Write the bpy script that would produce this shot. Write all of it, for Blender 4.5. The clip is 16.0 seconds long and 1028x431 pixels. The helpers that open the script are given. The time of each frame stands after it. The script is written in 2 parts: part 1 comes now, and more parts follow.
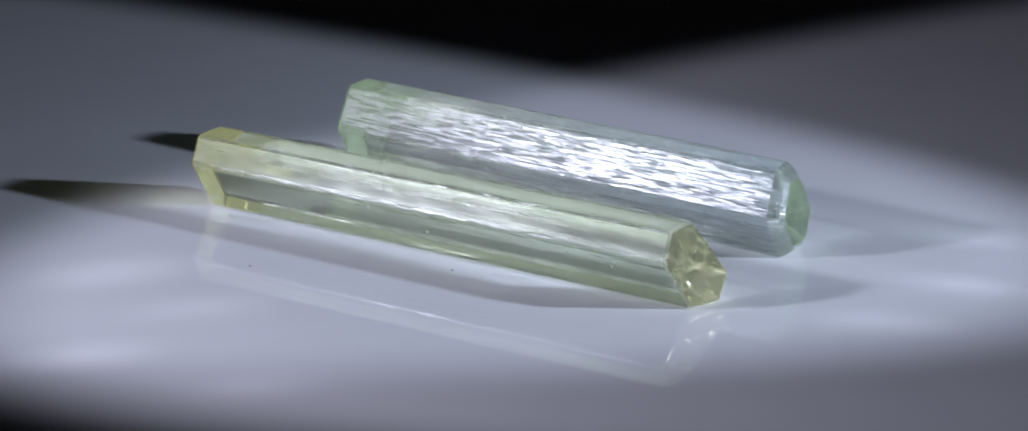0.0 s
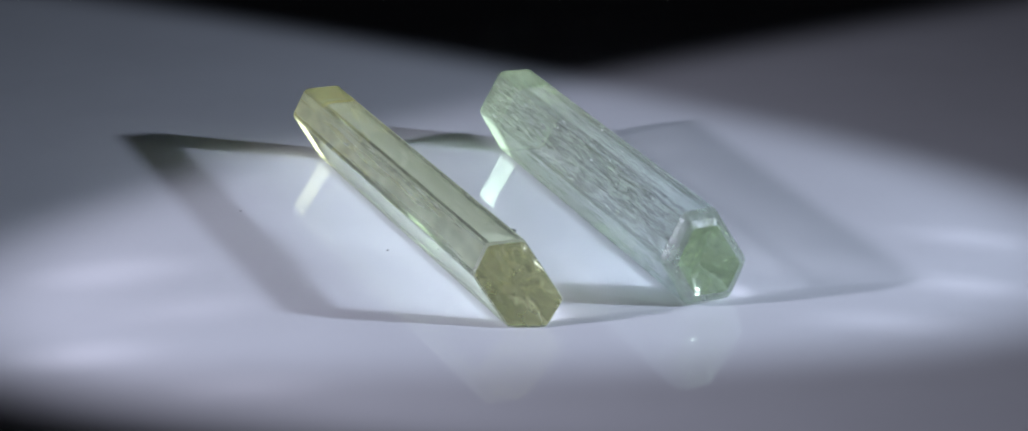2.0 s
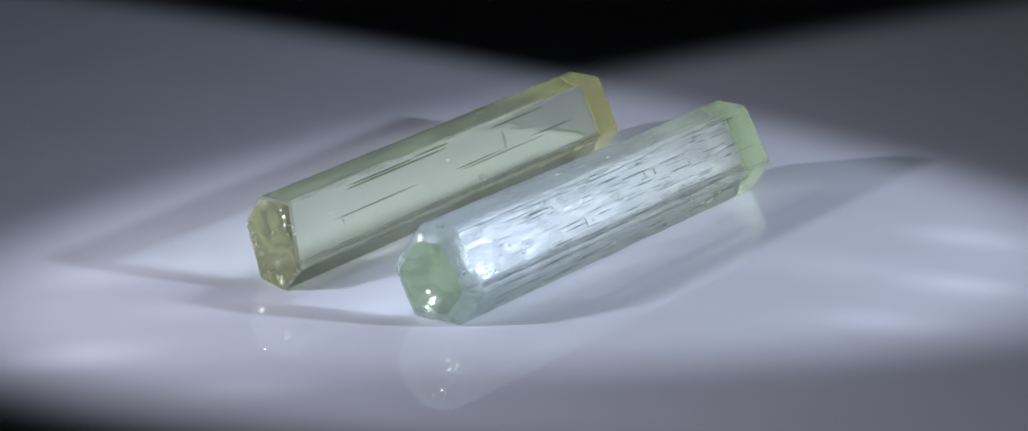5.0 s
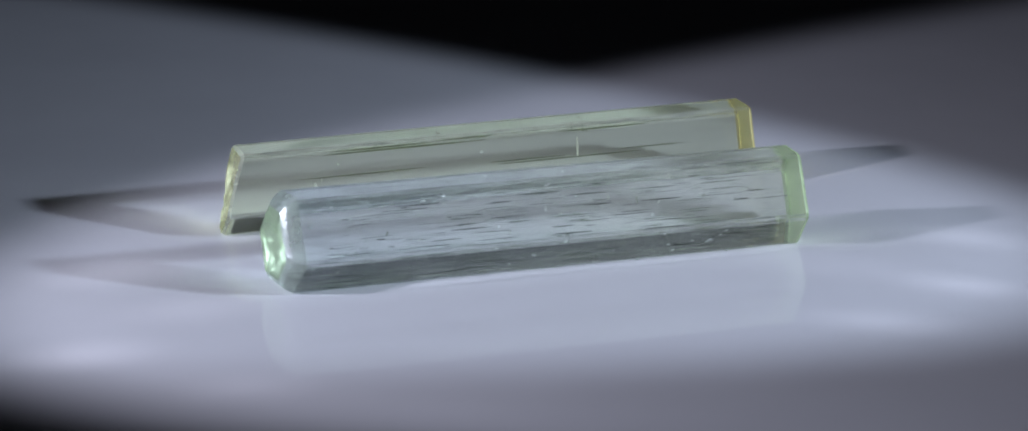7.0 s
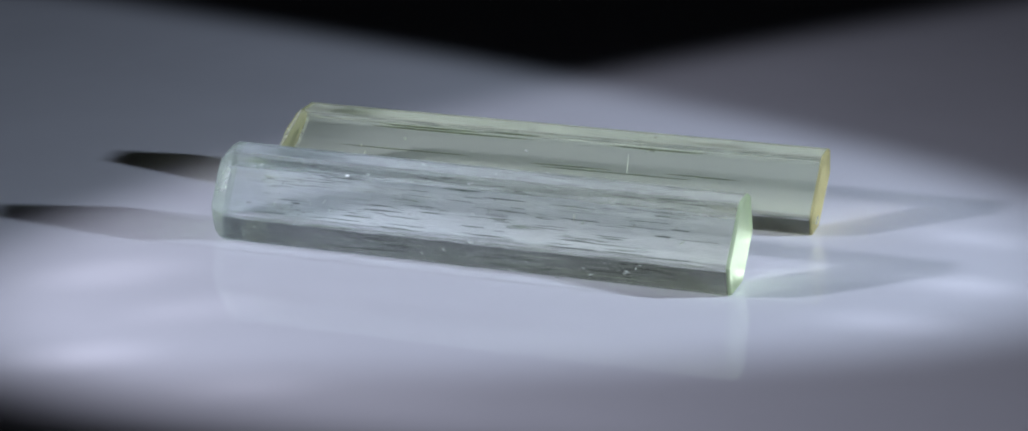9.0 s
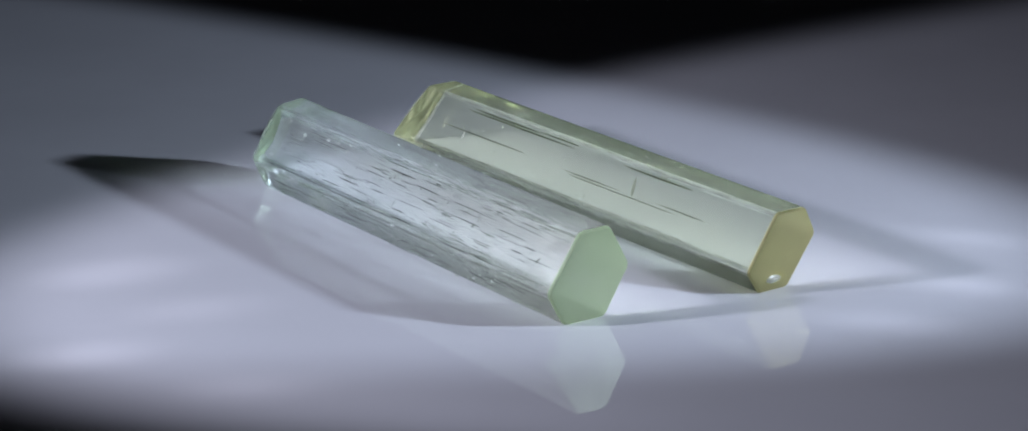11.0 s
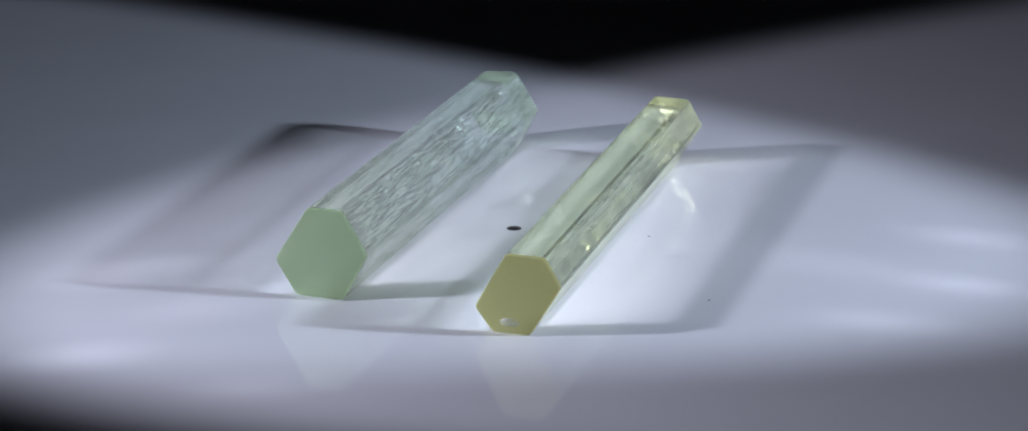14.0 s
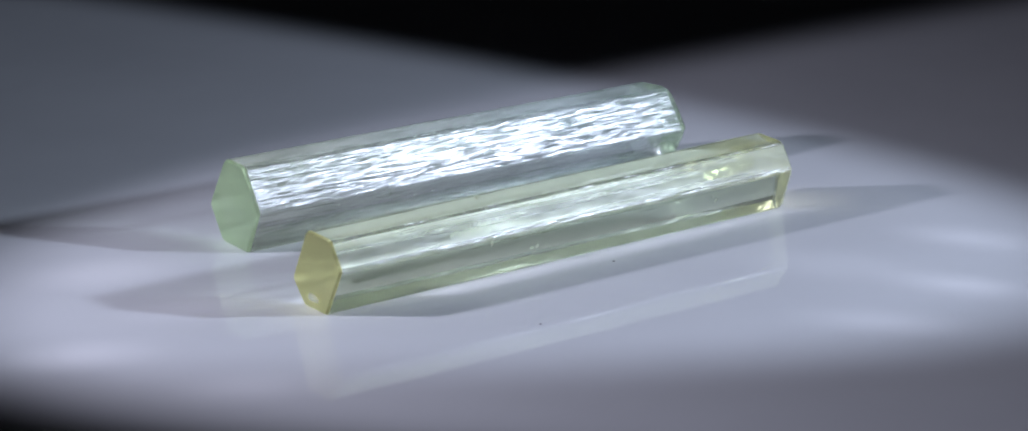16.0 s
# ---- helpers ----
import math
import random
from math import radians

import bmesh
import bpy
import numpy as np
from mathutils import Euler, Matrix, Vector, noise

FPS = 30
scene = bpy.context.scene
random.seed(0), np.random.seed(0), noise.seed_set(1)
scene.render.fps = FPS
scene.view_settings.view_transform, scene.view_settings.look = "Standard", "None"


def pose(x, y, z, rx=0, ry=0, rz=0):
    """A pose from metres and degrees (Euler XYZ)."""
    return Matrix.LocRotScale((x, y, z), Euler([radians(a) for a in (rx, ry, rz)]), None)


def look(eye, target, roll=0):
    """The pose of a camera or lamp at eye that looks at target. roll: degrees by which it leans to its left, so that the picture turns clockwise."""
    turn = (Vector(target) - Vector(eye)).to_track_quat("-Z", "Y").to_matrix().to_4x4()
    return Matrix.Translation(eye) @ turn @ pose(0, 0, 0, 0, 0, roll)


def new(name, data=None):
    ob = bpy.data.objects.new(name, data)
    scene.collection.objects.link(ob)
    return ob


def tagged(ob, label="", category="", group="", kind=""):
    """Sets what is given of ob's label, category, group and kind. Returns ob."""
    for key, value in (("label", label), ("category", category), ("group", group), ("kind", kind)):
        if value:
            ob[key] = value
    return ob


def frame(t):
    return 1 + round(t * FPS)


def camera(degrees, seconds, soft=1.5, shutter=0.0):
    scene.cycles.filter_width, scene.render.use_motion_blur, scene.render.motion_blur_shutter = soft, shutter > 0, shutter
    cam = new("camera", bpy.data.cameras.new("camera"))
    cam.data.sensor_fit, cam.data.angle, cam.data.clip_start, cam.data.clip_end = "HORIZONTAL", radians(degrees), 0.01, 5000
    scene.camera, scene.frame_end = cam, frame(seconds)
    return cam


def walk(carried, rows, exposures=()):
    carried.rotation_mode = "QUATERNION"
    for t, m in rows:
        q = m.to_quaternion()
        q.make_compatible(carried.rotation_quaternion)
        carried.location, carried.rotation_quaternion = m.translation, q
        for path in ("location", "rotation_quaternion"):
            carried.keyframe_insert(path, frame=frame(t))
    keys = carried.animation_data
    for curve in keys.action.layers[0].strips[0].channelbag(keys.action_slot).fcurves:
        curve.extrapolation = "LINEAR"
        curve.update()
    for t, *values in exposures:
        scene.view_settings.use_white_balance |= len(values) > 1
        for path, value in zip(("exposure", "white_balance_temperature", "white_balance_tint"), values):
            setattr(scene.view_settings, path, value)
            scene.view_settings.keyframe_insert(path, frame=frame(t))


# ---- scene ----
# ---- camera: a long lens on a stand, looking down on the turntable ----
cam = camera(18.68, 16.0, soft=1.7)
EYE = Vector((0.0, -0.26792, 0.08814))
VIEW = look(EYE, EYE + Vector((0.001103, 0.95129, -0.308297)), 0.63)
walk(cam, [(0.0, VIEW), (16.0, VIEW)],
     [(0.0, -0.12), (0.7, -0.14), (1.5, -0.05), (3.0, 0.02), (4.2, 0.02), (6.3, -0.18), (7.0, -0.12), (8.0, 0.0), (9.0, 0.04),
      (11.3, -0.08), (12.5, 0.04), (14.5, 0.05), (15.2, 0.06), (16.0, -0.08)])

# ---- light: two focused lamps, low to either side, and spots added for streaks, in a dark room ----
world = bpy.data.worlds.new("world")
world.use_nodes = True
world.node_tree.nodes["Background"].inputs["Color"].default_value = (0.75, 0.8, 1.0, 1)
world.node_tree.nodes["Background"].inputs["Strength"].default_value = 0.005
scene.world = world
scene.view_settings.exposure = 0.0


def spot(name, place, az, down, half, blend, watts, colour, radius):
    lamp = bpy.data.lights.new(name, "SPOT")
    lamp.energy, lamp.color, lamp.shadow_soft_size = watts, colour, radius
    lamp.spot_size, lamp.spot_blend = radians(2 * half), blend
    ob = new(name, lamp)
    a, e = radians(az), radians(down)
    p = Vector(place)
    ob.matrix_world = look(p, p + Vector((math.cos(a) * math.cos(e), math.sin(a) * math.cos(e), -math.sin(e))))
    return ob


LEFT, RIGHT = (-0.1423, -0.0640, 0.0765), (0.1750, -0.0505, 0.0790)
spot("lamp_left", LEFT, 20.0, 20.0, 17.4, 0.26, 0.92, (0.765, 0.79, 1.0), 0.0052)
spot("lamp_right", RIGHT, 162.6, 18.4, 13.8, 0.24, 1.50, (0.675, 0.78, 1.0), 0.0052)


def added_streak(name, place, target, half, watts, colour):
    """An extra spot at the lamp's place, added to draw one streak of its pool on the turntable."""
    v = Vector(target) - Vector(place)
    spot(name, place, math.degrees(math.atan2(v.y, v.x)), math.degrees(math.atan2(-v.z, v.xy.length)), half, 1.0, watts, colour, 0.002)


# eight added spots stand in for the streaky pools of the two lamps
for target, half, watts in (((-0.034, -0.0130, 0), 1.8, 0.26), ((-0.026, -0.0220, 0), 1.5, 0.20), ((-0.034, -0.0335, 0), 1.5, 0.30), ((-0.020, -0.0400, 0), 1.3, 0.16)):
    added_streak("added_streak_left", LEFT, target, half, watts, (0.82, 0.82, 1.0))
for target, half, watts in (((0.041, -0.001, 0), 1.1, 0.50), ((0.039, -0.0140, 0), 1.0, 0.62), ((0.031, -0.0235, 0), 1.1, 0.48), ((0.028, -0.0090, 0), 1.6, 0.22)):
    added_streak("added_streak_right", RIGHT, target, half, watts, (0.76, 0.81, 1.0))


# ---- materials ----
def material(name):
    m = bpy.data.materials.new(name)
    m.use_nodes = True
    t = m.node_tree
    return m, t.nodes, t.links, t.nodes["Principled BSDF"]


def acrylic():
    m, n, l, b = material("white_acrylic")
    co = n.new("ShaderNodeTexCoord")
    big, fine = n.new("ShaderNodeTexNoise"), n.new("ShaderNodeTexNoise")
    big.inputs["Scale"].default_value, big.inputs["Detail"].default_value = 60, 4
    fine.inputs["Scale"].default_value, fine.inputs["Detail"].default_value = 900, 3
    ramp = n.new("ShaderNodeValToRGB")
    ramp.color_ramp.elements[0].color = (0.72, 0.72, 0.74, 1)
    ramp.color_ramp.elements[1].color = (0.82, 0.82, 0.84, 1)
    rough = n.new("ShaderNodeMapRange")
    rough.inputs["To Min"].default_value, rough.inputs["To Max"].default_value = 0.012, 0.03
    for tex in (big, fine):
        l.new(co.outputs["Object"], tex.inputs["Vector"])
    l.new(big.outputs["Fac"], ramp.inputs["Fac"])
    l.new(ramp.outputs["Color"], b.inputs["Base Color"])
    l.new(fine.outputs["Fac"], rough.inputs["Value"])
    l.new(rough.outputs["Result"], b.inputs["Roughness"])
    b.inputs["IOR"].default_value = 1.55
    return m


def dark_cloth():
    m, n, l, b = material("black_cloth")
    co, tex = n.new("ShaderNodeTexCoord"), n.new("ShaderNodeTexNoise")
    tex.inputs["Scale"].default_value, tex.inputs["Detail"].default_value = 300, 5
    ramp = n.new("ShaderNodeValToRGB")
    ramp.color_ramp.elements[0].color = (0.006, 0.006, 0.007, 1)
    ramp.color_ramp.elements[1].color = (0.016, 0.016, 0.018, 1)
    l.new(co.outputs["Object"], tex.inputs["Vector"])
    l.new(tex.outputs["Fac"], ramp.inputs["Fac"])
    l.new(ramp.outputs["Color"], b.inputs["Base Color"])
    b.inputs["Roughness"].default_value = 0.95
    return m


def plain(name, colour, rough):
    m, n, l, b = material(name)
    b.inputs["Base Color"].default_value, b.inputs["Roughness"].default_value = (*colour, 1), rough
    return m


def gem(name, tint_a, tint_b, length, rough, haze, coarse, fine, clear=0.0, glitter=0.0):
    """Beryl, tint_a at the end 1 and tint_b at the end 2, of that length. rough: in the clear and in the etched
    streaks.
    haze: milkiness, raised where it stands in for lamp light reflected inside. coarse and fine: relief as (depth, grain
    per metre along, across). clear: the share of light that goes straight on. glitter: etched dashes that throw the
    lamps' light back."""
    m, n, l, b = material(name)
    n.remove(b)
    co = n.new("ShaderNodeTexCoord")
    sep = n.new("ShaderNodeSeparateXYZ")
    l.new(co.outputs["Object"], sep.inputs[0])

    def texture(scale, offset, detail, roughness=0.5):
        mp, tex = n.new("ShaderNodeMapping"), n.new("ShaderNodeTexNoise")
        mp.inputs["Scale"].default_value, mp.inputs["Location"].default_value = scale, offset
        tex.inputs["Scale"].default_value, tex.inputs["Detail"].default_value, tex.inputs["Roughness"].default_value = 1.0, detail, roughness
        l.new(co.outputs["Object"], mp.inputs["Vector"])
        l.new(mp.outputs["Vector"], tex.inputs["Vector"])
        return tex.outputs["Fac"]

    def spread(value, low, high, to_low, to_high):
        node = n.new("ShaderNodeMapRange")
        for key, x in (("From Min", low), ("From Max", high), ("To Min", to_low), ("To Max", to_high)):
            node.inputs[key].default_value = x
        l.new(value, node.inputs["Value"])
        return node.outputs["Result"]

    # the tint drifts along the crystal in soft clouds
    along = n.new("ShaderNodeMath")
    l.new(sep.outputs["X"], along.inputs[0])
    l.new(spread(texture((160, 160, 160), (0, 0, 0), 3), 0, 1, -length * 0.25, length * 0.25), along.inputs[1])
    col = n.new("ShaderNodeMix")
    col.data_type = "RGBA"
    col.inputs["A"].default_value, col.inputs["B"].default_value = (*tint_b, 1), (*tint_a, 1)
    l.new(spread(along.outputs[0], -length / 2, length / 2, 0, 1), col.inputs["Factor"])
    normal = None
    for depth, lengthwise, across in (coarse, fine):
        bump = n.new("ShaderNodeBump")
        bump.inputs["Strength"].default_value, bump.inputs["Distance"].default_value = 1.0, depth
        l.new(texture((lengthwise, across, across), (0, 0, 0), 1.5), bump.inputs["Height"])
        if normal:
            l.new(normal, bump.inputs["Normal"])
        normal = bump.outputs["Normal"]
    streak = texture((coarse[1] * 0.8, coarse[2] * 0.8, coarse[2] * 0.8), (3, 5, 7), 5, 0.65)
    glass, through_light = n.new("ShaderNodeBsdfGlass"), n.new("ShaderNodeBsdfTransparent")
    milk, sheen, shine = n.new("ShaderNodeBsdfTranslucent"), n.new("ShaderNodeBsdfDiffuse"), n.new("ShaderNodeBsdfGlossy")
    glass.inputs["IOR"].default_value, shine.inputs["Roughness"].default_value = 1.57, 0.27
    l.new(spread(streak, 0.40, 0.62, *rough), glass.inputs["Roughness"])
    # milky light has gone a long way through the stone, and takes more of its colour
    deep = n.new("ShaderNodeGamma")
    deep.inputs["Gamma"].default_value = 2.5 if min(tint_b) > 0.85 else 1.0
    l.new(col.outputs["Result"], deep.inputs["Color"])
    for node in (glass, through_light):
        l.new(col.outputs["Result"], node.inputs["Color"])
    for node in (milk, sheen):
        l.new(deep.outputs["Color"], node.inputs["Color"])
    for node in (glass, milk, sheen):
        l.new(normal, node.inputs["Normal"])
    last = glass.outputs[0]
    # the straight-through share varies in patches, imitating mottled light inside the shadow
    patch = spread(texture((140, 420, 420), (5, 1, 8), 2), 0.34, 0.64, clear * 0.6, min(1.0, clear * 1.4))
    shares = [(patch if clear else 0, through_light), (haze, milk), (haze * 0.7, sheen)]
    if glitter:
        # long growth lines fan the lamps' light out round the crystal's axis
        lines = n.new("ShaderNodeBump")
        lines.inputs["Strength"].default_value, lines.inputs["Distance"].default_value = 1.0, 0.00005
        l.new(texture((170, 6500, 6500), (2, 9, 4), 3, 0.6), lines.inputs["Height"])
        l.new(lines.outputs["Normal"], shine.inputs["Normal"])
        dash = texture((420, 8000, 8000), (11, 2, 4), 3, 0.6)
        shares.append((spread(dash, 0.44, 0.62, 0.0, glitter), shine))
    for amount, other in shares:
        if amount == 0:
            continue
        both = n.new("ShaderNodeMixShader")
        if isinstance(amount, float):
            both.inputs[0].default_value = amount
        else:
            l.new(amount, both.inputs[0])
        l.new(last, both.inputs[1])
        l.new(other.outputs[0], both.inputs[2])
        last = both.outputs[0]
    l.new(last, n["Material Output"].inputs["Surface"])
    return m


ACRYLIC, CLOTH = acrylic(), dark_cloth()
SPECK = plain("speck_black", (0.012, 0.012, 0.013), 0.6)
# the yellow crystal
AT1, AT2 = (0.935, 0.966, 0.855), (0.937, 0.966, 0.850)
RELIEF = (0.00002, 50, 600), (0.000008, 400, 3000)
YELLOW_SIDE = gem("heliodor_face", AT1, AT2, 0.05, (0.0, 0.04), 0.02, *RELIEF)
# haze above the other faces' stands in for lamp light reflected inside
YELLOW_FRONT = gem("heliodor_front_face", AT1, AT2, 0.05, (0.24, 0.34), 0.13, (0.000012, 40, 1500), RELIEF[1], 0.55, 0.035)
YELLOW_TOP = gem("heliodor_top_face", AT1, AT2, 0.05, (0.0, 0.05), 0.03, *RELIEF, 0.16)
YELLOW_EDGE = gem("heliodor_edge", AT1, AT2, 0.05, (0.05, 0.2), 0.05, *RELIEF, 0.3, 0.40)
YELLOW_END = gem("heliodor_end", (0.99, 0.97, 0.84), (0.87, 0.80, 0.43), 0.05, (0.31, 0.44), 0.16, (0.000004, 400, 400), (0.0000005, 2500, 2500))
YELLOW_RIM = gem("heliodor_rim", (0.93, 0.95, 0.80), (0.93, 0.95, 0.80), 0.05, (0.1, 0.3), 0.20, (0.00010, 500, 500), (0.00003, 2500, 2500), 0.2, 0.10)
YELLOW_CHIPPED = gem("heliodor_broken_end", (0.91, 0.88, 0.58), (0.91, 0.88, 0.58), 0.05, (0.08, 0.28), 0.13, (0.00012, 500, 500), (0.00003, 1500, 1500), 0.0, 0.04)
# the green crystal
AT1, AT2 = (0.936, 0.974, 0.966), (0.963, 0.976, 0.910)
RELIEF = (0.00004, 60, 2600), (0.000015, 350, 5200)
GREEN_SIDE = gem("green_beryl_face", AT1, AT2, 0.047, (0.0, 0.06), 0.028, *RELIEF, 0.0, 0.07)
RELIEF = (0.00003, 40, 2600), (0.00002, 300, 6000)
# front haze raised in place of lamp light bouncing within the stone
GREEN_FRONT = gem("green_beryl_front_face", AT1, AT2, 0.047, (0.01, 0.14), 0.17, *RELIEF, 0.58, 0.42)
GREEN_LOW = gem("green_beryl_low_face", AT1, AT2, 0.047, (0.0, 0.10), 0.03, *RELIEF, 0.3, 0.24)
GREEN_TOP = gem("green_beryl_top_face", AT1, AT2, 0.047, (0.10, 0.26), 0.07, (0.000025, 60, 1500), (0.000008, 350, 5200), 0.16, 0.06)
GREEN_EDGE = gem("green_beryl_edge", AT1, AT2, 0.047, (0.1, 0.25), 0.08, *RELIEF, 0.3, 0.40)
GREEN_END = gem("green_beryl_end", (0.97, 0.99, 0.90), (0.76, 0.90, 0.60), 0.047, (0.31, 0.44), 0.16, (0.000004, 400, 400), (0.0000005, 2500, 2500))
# haze and glitter imitate the white flare of lamp light on this bevel
GREEN_BRIGHT = gem("green_beryl_bright_rim", (0.87, 0.94, 0.85), (0.87, 0.94, 0.85), 0.047, (0.14, 0.3), 0.12, (0.00010, 400, 400), (0.00001, 1800, 1800), 0.1, 0.20)
GREEN_FROST = gem("green_beryl_etched_end", (0.74, 0.88, 0.60), (0.74, 0.88, 0.60), 0.047, (0.05, 0.2), 0.12, (0.00012, 500, 500), (0.00004, 2500, 2500), 0.1, 0.06)
# small flaws
CHIP = gem("chip", (0.95, 0.97, 0.94), (0.95, 0.97, 0.94), 0.05, (0.2, 0.3), 0.40, (0.00005, 1500, 1500), (0.00002, 5000, 5000), 0.2, 0.4)
VEIL = gem("veil", (0.93, 0.94, 0.90), (0.93, 0.94, 0.90), 0.05, (0.1, 0.2), 0.28, (0.00005, 1500, 1500), (0.00002, 5000, 5000), 0.3, 0.3)
# real grooves, but their dark tint stands in for dark surroundings refracted there
GROOVE = gem("groove", (0.40, 0.43, 0.38), (0.40, 0.43, 0.38), 0.05, (0.1, 0.2), 0.05, (0.00002, 300, 3000), (0.00001, 3000, 3000), 0.4)
OLIVE_LINE = gem("olive_groove", (0.58, 0.63, 0.47), (0.58, 0.63, 0.47), 0.05, (0.1, 0.2), 0.05, (0.00002, 300, 3000), (0.00001, 3000, 3000), 0.4)
FAINT = gem("faint_groove", (0.66, 0.70, 0.64), (0.66, 0.70, 0.64), 0.05, (0.1, 0.2), 0.1, (0.00002, 300, 3000), (0.00001, 3000, 3000), 0.5)


# ---- building helpers ----
def link(name, bm, mat, parent=None, label="", smooth=False):
    me = bpy.data.meshes.new(name)
    bm.normal_update()
    bm.to_mesh(me)
    bm.free()
    for one in mat if isinstance(mat, list) else [mat]:
        me.materials.append(one)
    if smooth:
        me.polygons.foreach_set("use_smooth", [True] * len(me.polygons))
    ob = new(name, me)
    ob.parent = parent
    return tagged(ob, label)


def part(name, bm, mat, parent, label="", smooth=False):
    return link(name, bm, mat, parent, label, smooth)


def slab(x0, y0, z0, x1, y1, z1):
    bm = bmesh.new()
    bmesh.ops.create_cube(bm, size=1)
    bmesh.ops.scale(bm, vec=(x1 - x0, y1 - y0, z1 - z0), verts=bm.verts)
    bmesh.ops.translate(bm, vec=((x0 + x1) / 2, (y0 + y1) / 2, (z0 + z1) / 2), verts=bm.verts)
    return bm


# ---- the dark room ----
def room():
    table = -0.016
    tagged(link("floor", slab(-1, -1, table - 0.03, 1, 1, table), CLOTH), "black cloth under the white turntable", "floor", kind="structure")
    for name, box in (("wall_north", (-1, 0.97, table, 1, 1, 1)), ("wall_south", (-1, -1, table, 1, -0.97, 1)),
                      ("wall_east", (0.97, -0.97, table, 1, 0.97, 1)), ("wall_west", (-1, -0.97, table, -0.97, 0.97, 1))):
        tagged(link(name, slab(*box), CLOTH), "plain black cloth wall of a dark room", "wall", kind="structure")


room()


# ---- turntable ----
RADIUS = 0.14


def turntable():
    base = new("turntable")
    profile = [(0.0, -0.012), (RADIUS - 0.002, -0.012), (RADIUS, -0.010), (RADIUS, -0.0015), (RADIUS - 0.0005, -0.0004), (RADIUS - 0.0015, 0.0)]
    bm = bmesh.new()
    n = 160
    rings = [[bm.verts.new((r * math.cos(2 * math.pi * k / n), r * math.sin(2 * math.pi * k / n), z)) for k in range(n)] for r, z in profile[1:]]
    for a, b in zip(rings, rings[1:]):
        for k in range(n):
            bm.faces.new((a[k], a[(k + 1) % n], b[(k + 1) % n], b[k]))
    bm.faces.new(rings[-1])
    bm.faces.new(rings[0][::-1])
    part("disc", bm, ACRYLIC, base, "glossy white acrylic disc")
    bm = bmesh.new()
    bmesh.ops.create_cone(bm, cap_ends=True, segments=24, radius1=0.02, radius2=0.02, depth=0.004)
    bmesh.ops.translate(bm, vec=(0, 0, -0.014), verts=bm.verts)
    part("spindle", bm, SPECK, base, "black spindle under the disc")
    for name, x, y, r, label in MARKS:
        bm = bmesh.new()
        k = 18
        ring = [bm.verts.new((x + r * (1 + 0.12 * noise.noise((7 * x / r, i, 3))) * math.cos(2 * math.pi * i / k),
                              y + r * (1 + 0.12 * noise.noise((i, 5 * y / r, 1))) * math.sin(2 * math.pi * i / k), 0.00001)) for i in range(k)]
        top = bm.verts.new((x, y, 0.00004 + 0.05 * r))
        for i in range(k):
            bm.faces.new((ring[i], ring[(i + 1) % k], top))
        part(name, bm, SPECK, base, label)
    return tagged(base, "glossy white acrylic turntable disc with a dark centre dot", "turntable")


MARKS = [("centre_mark", 0.00015, -0.0004, 0.00068, "small black dot at the centre"),
         ("speck", -0.0050, -0.0115, 0.00014, "tiny dark speck"),
         ("speck", -0.0226, -0.0110, 0.00013, "tiny dark speck")]
TURNTABLE = turntable()


# ---- crystals ----
def section(corners, per, chamfer):
    """The prism's outline, with per points along each side and narrow chamfers on its edges."""
    pts = []
    n = len(corners)
    for k in range(n):
        o, a, b = Vector(corners[k - 1]), Vector(corners[k]), Vector(corners[(k + 1) % n])
        back, way = (o - a).normalized(), (b - a).normalized()
        for f in (0.0, 0.5):
            # the rounded edge at the corner
            p = a + back * chamfer * (1 - f) ** 2 + way * chamfer * f ** 2
            pts.append((k, 0.0, p))
        for i in range(per):
            f = i / per
            pts.append((k, f, (a + way * chamfer).lerp(b - way * chamfer, f)))
    return pts


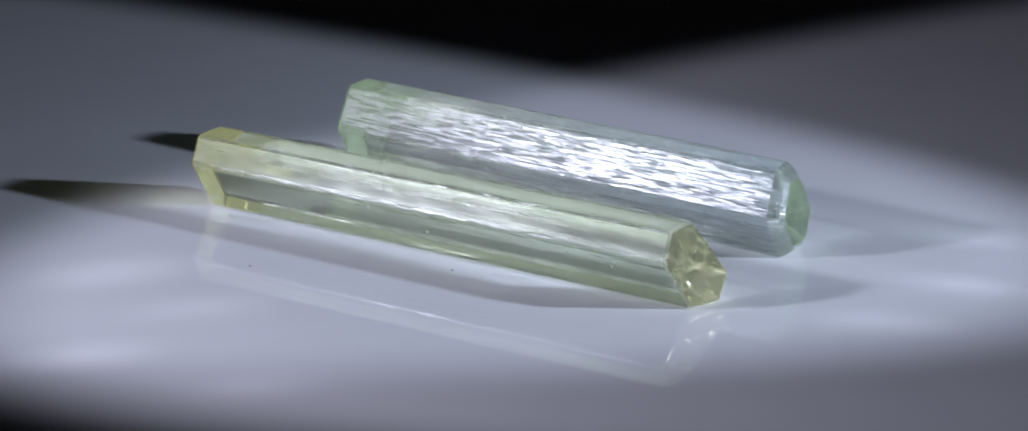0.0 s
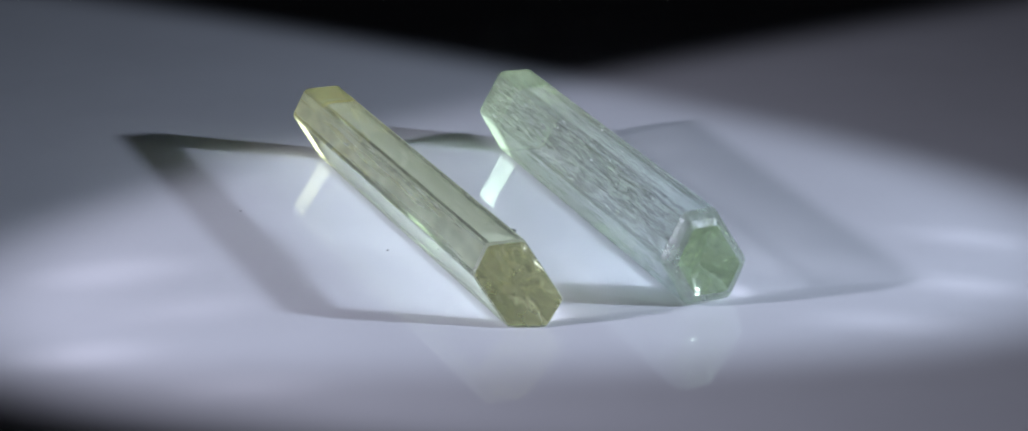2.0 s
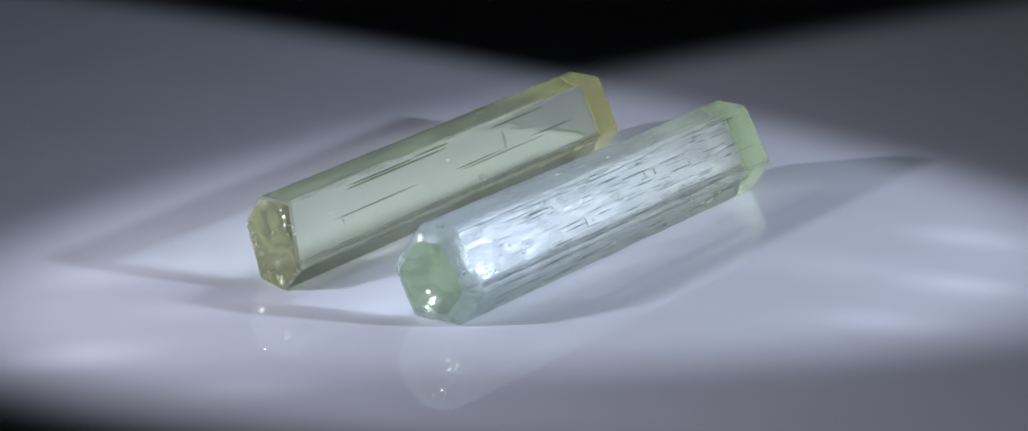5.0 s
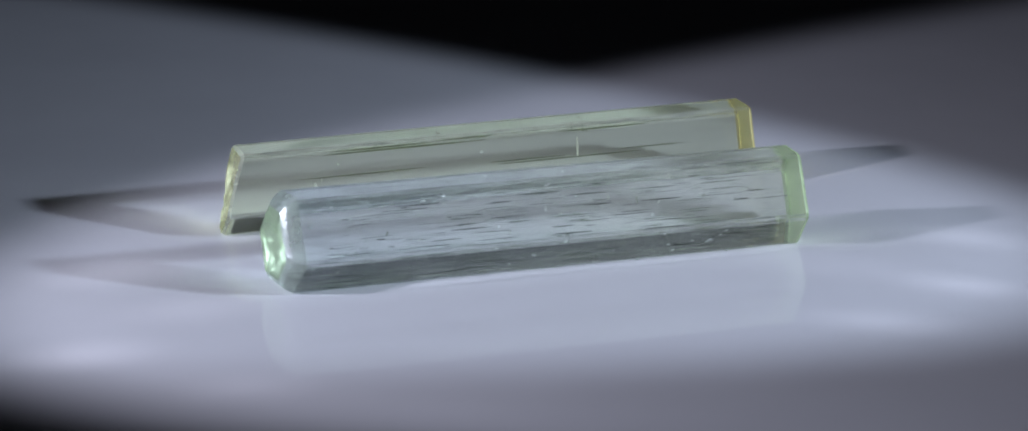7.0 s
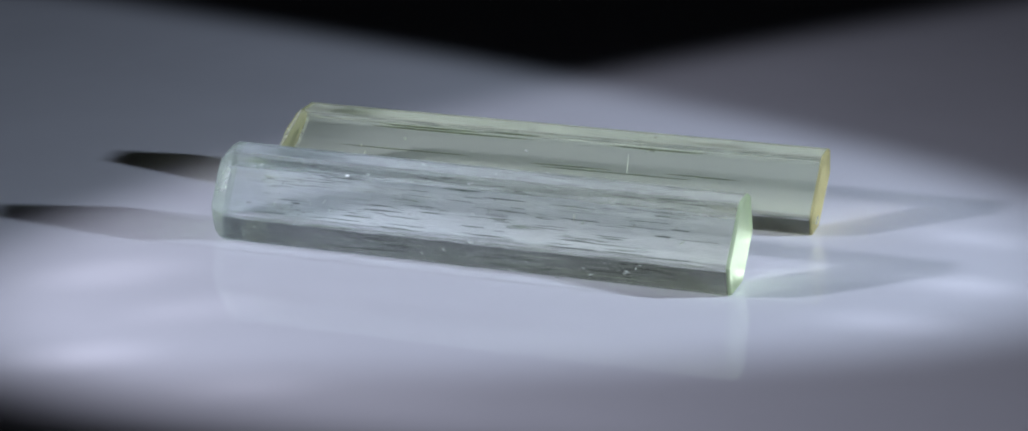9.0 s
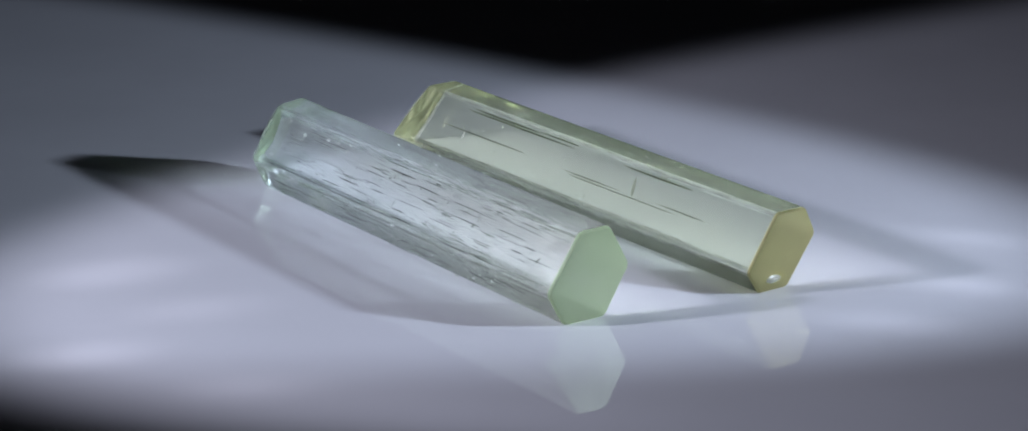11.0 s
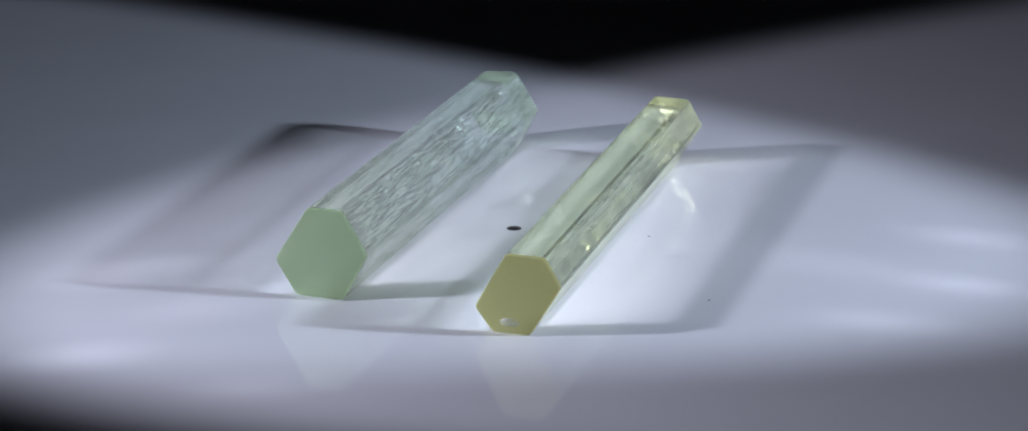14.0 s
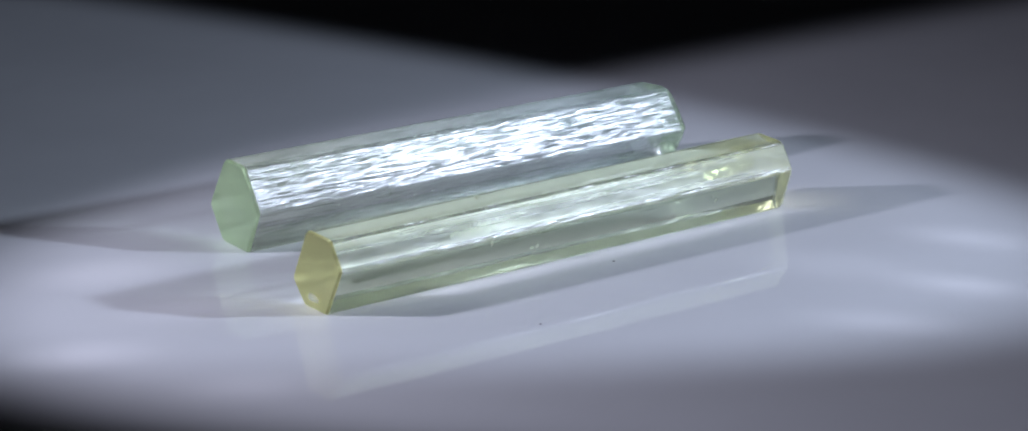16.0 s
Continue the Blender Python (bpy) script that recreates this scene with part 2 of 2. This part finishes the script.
def crystal(name, corners, tips, per, rows, chamfer, groove, bevel, cap, side_mat, end_mat, labels, pit):
    """corners: the outline (y, z). tips: where each of its edges ends, at the end 1 and at the end 2."""
    base = new(name)
    pts = section(corners, per, chamfer)
    n = len(pts)
    mid = sum((p for _, _, p in pts), Vector((0, 0))) / n

    def end(e, k, f):
        return tips[e][k] + (tips[e][(k + 1) % 6] - tips[e][k]) * f

    grid = []
    for r in range(rows + 1):
        f = r / rows
        ring = []
        for j, (k, g, p) in enumerate(pts):
            x = end(1, k, g) + bevel[1] + (end(0, k, g) - bevel[0] - end(1, k, g) - bevel[1]) * f
            out = (p - mid).normalized()
            h = groove * (noise.noise((j * 0.9, x * 34, 1.7)) + 0.7 * noise.noise((j * 2.3, x * 110, 9.1)) + 0.5 * noise.noise((j * 0.31, x * 30, 4.2)))
            if p.y < 0.0003:
                h = min(h, 0) * 0.3
            q = p + out * h
            ring.append(Vector((x, q.x, max(q.y, 0.00003))))
        grid.append(ring)
    # six faces and six narrow edges between them; four faces drop their shadow to pass the lamps' light
    for k in range(6):
        start = k * (per + 2)
        for kind, strip in (("edge", range(start, start + 3)), ("face", range(start + 2, start + per + 3))):
            bm = bmesh.new()
            cols = [[bm.verts.new(ring[j % n]) for j in strip] for ring in grid]
            for a, b in zip(cols, cols[1:]):
                for i in range(len(a) - 1):
                    bm.faces.new((a[i], a[i + 1], b[i + 1], b[i]))
            bm.normal_update()
            if sum(f.normal.yz.dot(f.calc_center_median().yz - mid) for f in bm.faces) < 0:
                bmesh.ops.reverse_faces(bm, faces=bm.faces)
            shadow_off = kind == "face" and k in (2, 3, 4, 5)
            mat = side_mat[3 if kind == "edge" else (2, 1, 4, 0, 0, 0)[k]]
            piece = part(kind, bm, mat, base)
            # shadow switched off, standing in for lamp light refracted through the glass
            if shadow_off:
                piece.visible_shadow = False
    for e, rim in ((0, grid[-1]), (1, grid[0])):
        s = 1 if e == 0 else -1
        loops = [list(rim)]
        flat = np.linalg.lstsq(np.array([(1, c.y, c.z) for c in rim]), np.array([c.x for c in rim]), rcond=None)[0]
        for inset, push, rough in cap[e]:
            loop = []
            for c in rim:
                y, z = mid.x + (c.y - mid.x) * (1 - inset), mid.y + (c.z - mid.y) * (1 - inset)
                dx = push + rough * (noise.noise((y * 450, z * 450, 3 + e)) + 0.6 * noise.noise((y * 1300, z * 1300, 7 + e)))
                if e == 0 and inset > 0.3:
                    dx -= pit * math.exp(-((y - mid.x + 0.0004) ** 2 + (z - mid.y + 0.0005) ** 2) / 0.0018 ** 2)
                w = min(1, inset / 0.2)
                loop.append(Vector((c.x * (1 - w) + float(flat @ (1, y, z)) * w + s * dx, y, max(z, 0.00003))))
            loops.append(loop)
        bands = end_mat[e][2]
        for name, some, mat, label in (("bevel", loops[:bands + 1], end_mat[e][1], "rounded bevel round the end"), ("termination", loops[bands:], end_mat[e][0], labels[e])):
            bm = bmesh.new()
            some = [[bm.verts.new(c) for c in loop] for loop in some]
            for one, two in zip(some, some[1:]):
                for j in range(n):
                    bm.faces.new((one[j], one[(j + 1) % n], two[(j + 1) % n], two[j]))
            if name == "termination":
                centre = bm.verts.new(sum((v.co for v in some[-1]), Vector()) / n)
                for j in range(n):
                    bm.faces.new((some[-1][j], some[-1][(j + 1) % n], centre))
            bmesh.ops.recalc_face_normals(bm, faces=bm.faces)
            if sum(f.normal.x * s * f.calc_area() for f in bm.faces) < 0:
                bmesh.ops.reverse_faces(bm, faces=bm.faces)
            part(name, bm, mat, base, label, name == "termination" and e == 0)
    return base


MM = 0.001
YELLOW_OUTLINE = [(0.98 * MM, 7.09 * MM), (-2.36 * MM, 7.06 * MM), (-3.72 * MM, 4.60 * MM), (-0.97 * MM, 0), (2.18 * MM, 0), (3.73 * MM, 2.13 * MM)]
GREEN_OUTLINE = [(1.21 * MM, 8.06 * MM), (-1.87 * MM, 8.08 * MM), (-4.10 * MM, 4.30 * MM), (-1.76 * MM, 0), (2.41 * MM, 0), (4.30 * MM, 3.10 * MM)]
YELLOW = tagged(crystal(
    "yellow_crystal",
    YELLOW_OUTLINE,
    [[22.95 * MM, 22.92 * MM, 23.10 * MM, 24.20 * MM, 25.20 * MM, 25.00 * MM], [-26.95 * MM, -26.95 * MM, -26.80 * MM, -26.45 * MM, -26.45 * MM, -26.60 * MM]],
    12, 90, 0.32 * MM, 0.004 * MM, (0.3 * MM, 0.25 * MM),
    [[(0.05, 0.3 * MM, 0.12 * MM)] + [(0.14 * i, 0.35 * MM, 0.36 * MM) for i in range(1, 7)], [(0.008, 0.12 * MM, 0.02 * MM), (0.035, 0.25 * MM, 0.02 * MM), (0.6, 0.27 * MM, 0)]],
    (YELLOW_SIDE, YELLOW_FRONT, YELLOW_TOP, YELLOW_EDGE, YELLOW_SIDE), ((YELLOW_CHIPPED, YELLOW_RIM, 1), (YELLOW_END, YELLOW_END, 2)), ("chipped deep yellow broken end", "flat polished yellow end face"), 0.1 * MM),
    "clear pale yellow six-sided beryl crystal lying on the turntable", "crystal", "beryl crystals")
GREEN = tagged(crystal(
    "green_crystal",
    GREEN_OUTLINE,
    [[22.6 * MM, 23.2 * MM, 23.6 * MM, 23.7 * MM, 23.3 * MM, 22.6 * MM], [-23.65 * MM, -23.65 * MM, -23.50 * MM, -23.30 * MM, -23.30 * MM, -23.45 * MM]],
    18, 140, 0.42 * MM, 0.012 * MM, (0.1 * MM, 0.3 * MM),
    [[(0.06, 0.55 * MM, 0.12 * MM), (0.15, 1.0 * MM, 0.12 * MM), (0.28, 1.3 * MM, 0.10 * MM)] + [(0.28 + 0.09 * i, 1.32 * MM, 0.18 * MM) for i in range(1, 8)], [(0.008, 0.15 * MM, 0.03 * MM), (0.04, 0.3 * MM, 0.03 * MM), (0.6, 0.33 * MM, 0)]],
    (GREEN_SIDE, GREEN_FRONT, GREEN_TOP, GREEN_EDGE, GREEN_LOW), ((GREEN_FROST, GREEN_BRIGHT, 3), (GREEN_END, GREEN_END, 2)), ("etched green end with a fracture pit", "flat smooth green end face"), 0.8 * MM),
    "pale green striated six-sided beryl crystal lying on the turntable", "crystal", "beryl crystals")


def flake(parent, name, at, size, turn, mat, label, seed):
    """A thin wrinkled lens: a healed crack inside a crystal, or a groove on its face."""
    bm = bmesh.new()
    k, rings = 14, 4
    for side in (1, -1):
        tip = bm.verts.new((0, 0, side * size[2] / 2))
        before = None
        for r in range(1, rings + 1):
            f = r / rings
            loop = []
            for i in range(k):
                a = 2 * math.pi * i / k
                q = f * (1 + 0.35 * noise.noise((seed, math.cos(a) * 1.5, math.sin(a) * 1.5)))
                x, y = q * size[0] / 2 * math.cos(a), q * size[1] / 2 * math.sin(a)
                loop.append(bm.verts.new((x, y, side * size[2] / 2 * (1 - f * f) + 0.12 * size[1] * noise.noise((x * 900, y * 900, seed)))))
            for i in range(k):
                if before:
                    bm.faces.new((before[i], before[(i + 1) % k], loop[(i + 1) % k], loop[i]))
                else:
                    bm.faces.new((tip, loop[i], loop[(i + 1) % k]))
            before = loop
    bmesh.ops.remove_doubles(bm, verts=bm.verts, dist=1e-7)
    bmesh.ops.recalc_face_normals(bm, faces=bm.faces)
    bm.transform(pose(*at, *turn))
    part(name, bm, mat, parent, label)


def on_face(outline, k, f):
    """A place on the prism's face k, a share f across it, and the turn that lays a thing flat on it."""
    (y0, z0), (y1, z1) = outline[k], outline[(k + 1) % 6]
    ny, nz = z0 - z1, y1 - y0
    if ny * (y0 + y1) / 2 + nz * ((z0 + z1) / 2 - 0.004) < 0:
        ny, nz = -ny, -nz
    size = math.hypot(ny, nz)
    return y0 + (y1 - y0) * f + ny / size * 0.00002, z0 + (z1 - z0) * f + nz / size * 0.00002, math.degrees(math.atan2(-ny, nz))


def inclusions():
    rnd = random.Random(4)
    for cx, cy, cz, count in ((-0.011, -0.0021, 0.0052, 8), (-0.004, 0.0022, 0.0022, 5), (0.016, 0.0005, 0.0035, 4)):
        for k in range(count):
            flake(YELLOW, "healed_crack", (cx + rnd.gauss(0, 0.0011), cy + rnd.gauss(0, 0.0003), cz + rnd.gauss(0, 0.0004)),
                  (rnd.uniform(0.2, 0.6) * MM, rnd.uniform(0.1, 0.3) * MM, 0.03 * MM), (rnd.uniform(0, 180), rnd.uniform(0, 90), rnd.uniform(0, 90)),
                  VEIL, "whitish healed crack inside", rnd.random() * 50)
    # grooves on the upper side face towards +y: from the top edge (0.98, 7.09) to the side edge (3.73, 2.13)
    lean = -61
    for x, f, size in ((-0.012, 0.12, 9), (0.010, 0.10, 12), (-0.016, 0.50, 7), (-0.004, 0.52, 8), (0.012, 0.50, 13), (0.002, 0.08, 6), (-0.008, 0.56, 15), (0.008, 0.14, 16)):
        y, z = 0.00098 + f * 0.00275 + 0.00002, 0.00709 - f * 0.00496 + 0.00001
        flake(YELLOW, "groove", (x, y, z), (size * MM, (0.15 if f < 0.2 else 0.10) * MM, 0.02 * MM), (lean, 0, rnd.uniform(-0.4, 0.4)), OLIVE_LINE, "fine dark groove along a face", rnd.random() * 50)
    for k in range(250):
        side = rnd.choice((0, 1, 2, 2, 4, 4, 4, 5, 5, 5, 5, 5))
        y, z, lean = on_face(GREEN_OUTLINE, side, rnd.uniform(0.05, 0.95))
        flake(GREEN, "groove", (rnd.uniform(-0.0205, 0.0205), y, z), (rnd.uniform(0.6, 4.5) * MM, rnd.uniform(0.03, 0.10) * MM, 0.02 * MM),
              (lean, 0, rnd.uniform(-1.5, 1.5)), GROOVE if side > 3 and rnd.random() < 0.38 else FAINT, "fine groove along a face", rnd.random() * 50)
    for k in range(95):
        y, z, lean = on_face(GREEN_OUTLINE, rnd.choice((0, 1, 2, 4, 4, 4, 4, 5, 5)), rnd.uniform(0.03, 0.97))
        flake(GREEN, "chip", (rnd.uniform(-0.021, 0.021), y, z), (rnd.uniform(0.12, 0.5) * MM, rnd.uniform(0.08, 0.22) * MM, 0.05 * MM),
              (lean + rnd.uniform(-15, 15), rnd.uniform(-15, 15), rnd.uniform(-40, 40)), CHIP, "tiny frosted white chip", rnd.random() * 50)
    # a crack across the clear side, and a frosted patch low on the sawn end
    flake(YELLOW, "healed_crack", (-9.1 * MM, 1.5 * MM, 4.9 * MM), (2.0 * MM, 0.7 * MM, 0.01 * MM), (0, 90, 2), VEIL, "thin whitish crack across the crystal", 3.1)
    flake(YELLOW, "frosted_patch", (-26.54 * MM, 0.6 * MM, 1.15 * MM), (0.9 * MM, 2.4 * MM, 0.13 * MM), (0, 90, 0), VEIL, "whitish frosted patch on the end face", 5.5)
    for k in range(14):
        y, z, lean = on_face(YELLOW_OUTLINE, rnd.choice((0, 1, 2, 2, 4, 4, 5)), rnd.uniform(0.05, 0.95))
        flake(YELLOW, "chip", (rnd.uniform(-0.023, 0.021), y, z), (rnd.uniform(0.12, 0.5) * MM, rnd.uniform(0.08, 0.2) * MM, 0.04 * MM),
              (lean + rnd.uniform(-15, 15), rnd.uniform(-15, 15), rnd.uniform(-40, 40)), CHIP, "tiny frosted white chip", rnd.random() * 50)
    for k in range(16):
        x, y, z = rnd.uniform(-0.02, 0.02), rnd.uniform(-0.002, 0.002), rnd.uniform(0.002, 0.006)
        flake(GREEN, "healed_crack", (x, y, z), (rnd.uniform(0.3, 0.8) * MM, rnd.uniform(0.15, 0.4) * MM, 0.04 * MM),
              (rnd.uniform(0, 90), rnd.uniform(0, 90), rnd.uniform(0, 90)), VEIL, "whitish healed crack inside", rnd.random() * 50)


inclusions()


# ---- what moves: the turntable carries both crystals round ----
def motions():
    rate = -18.13
    places = ((TURNTABLE, pose(0, 0, 0)), (YELLOW, AT_YELLOW), (GREEN, AT_GREEN))
    for thing, at in places:
        walk(thing, [(k * 0.5, pose(0, 0, 0, 0, 0, rate * k * 0.5) @ at) for k in range(33)])


def lying(heading, off):
    a = radians(heading)
    return pose(off * math.sin(a), -off * math.cos(a), 0.0, 0, 0, heading)


AT_YELLOW, AT_GREEN = lying(-32.60, 0.00852), lying(-34.25, -0.0090)
motions()
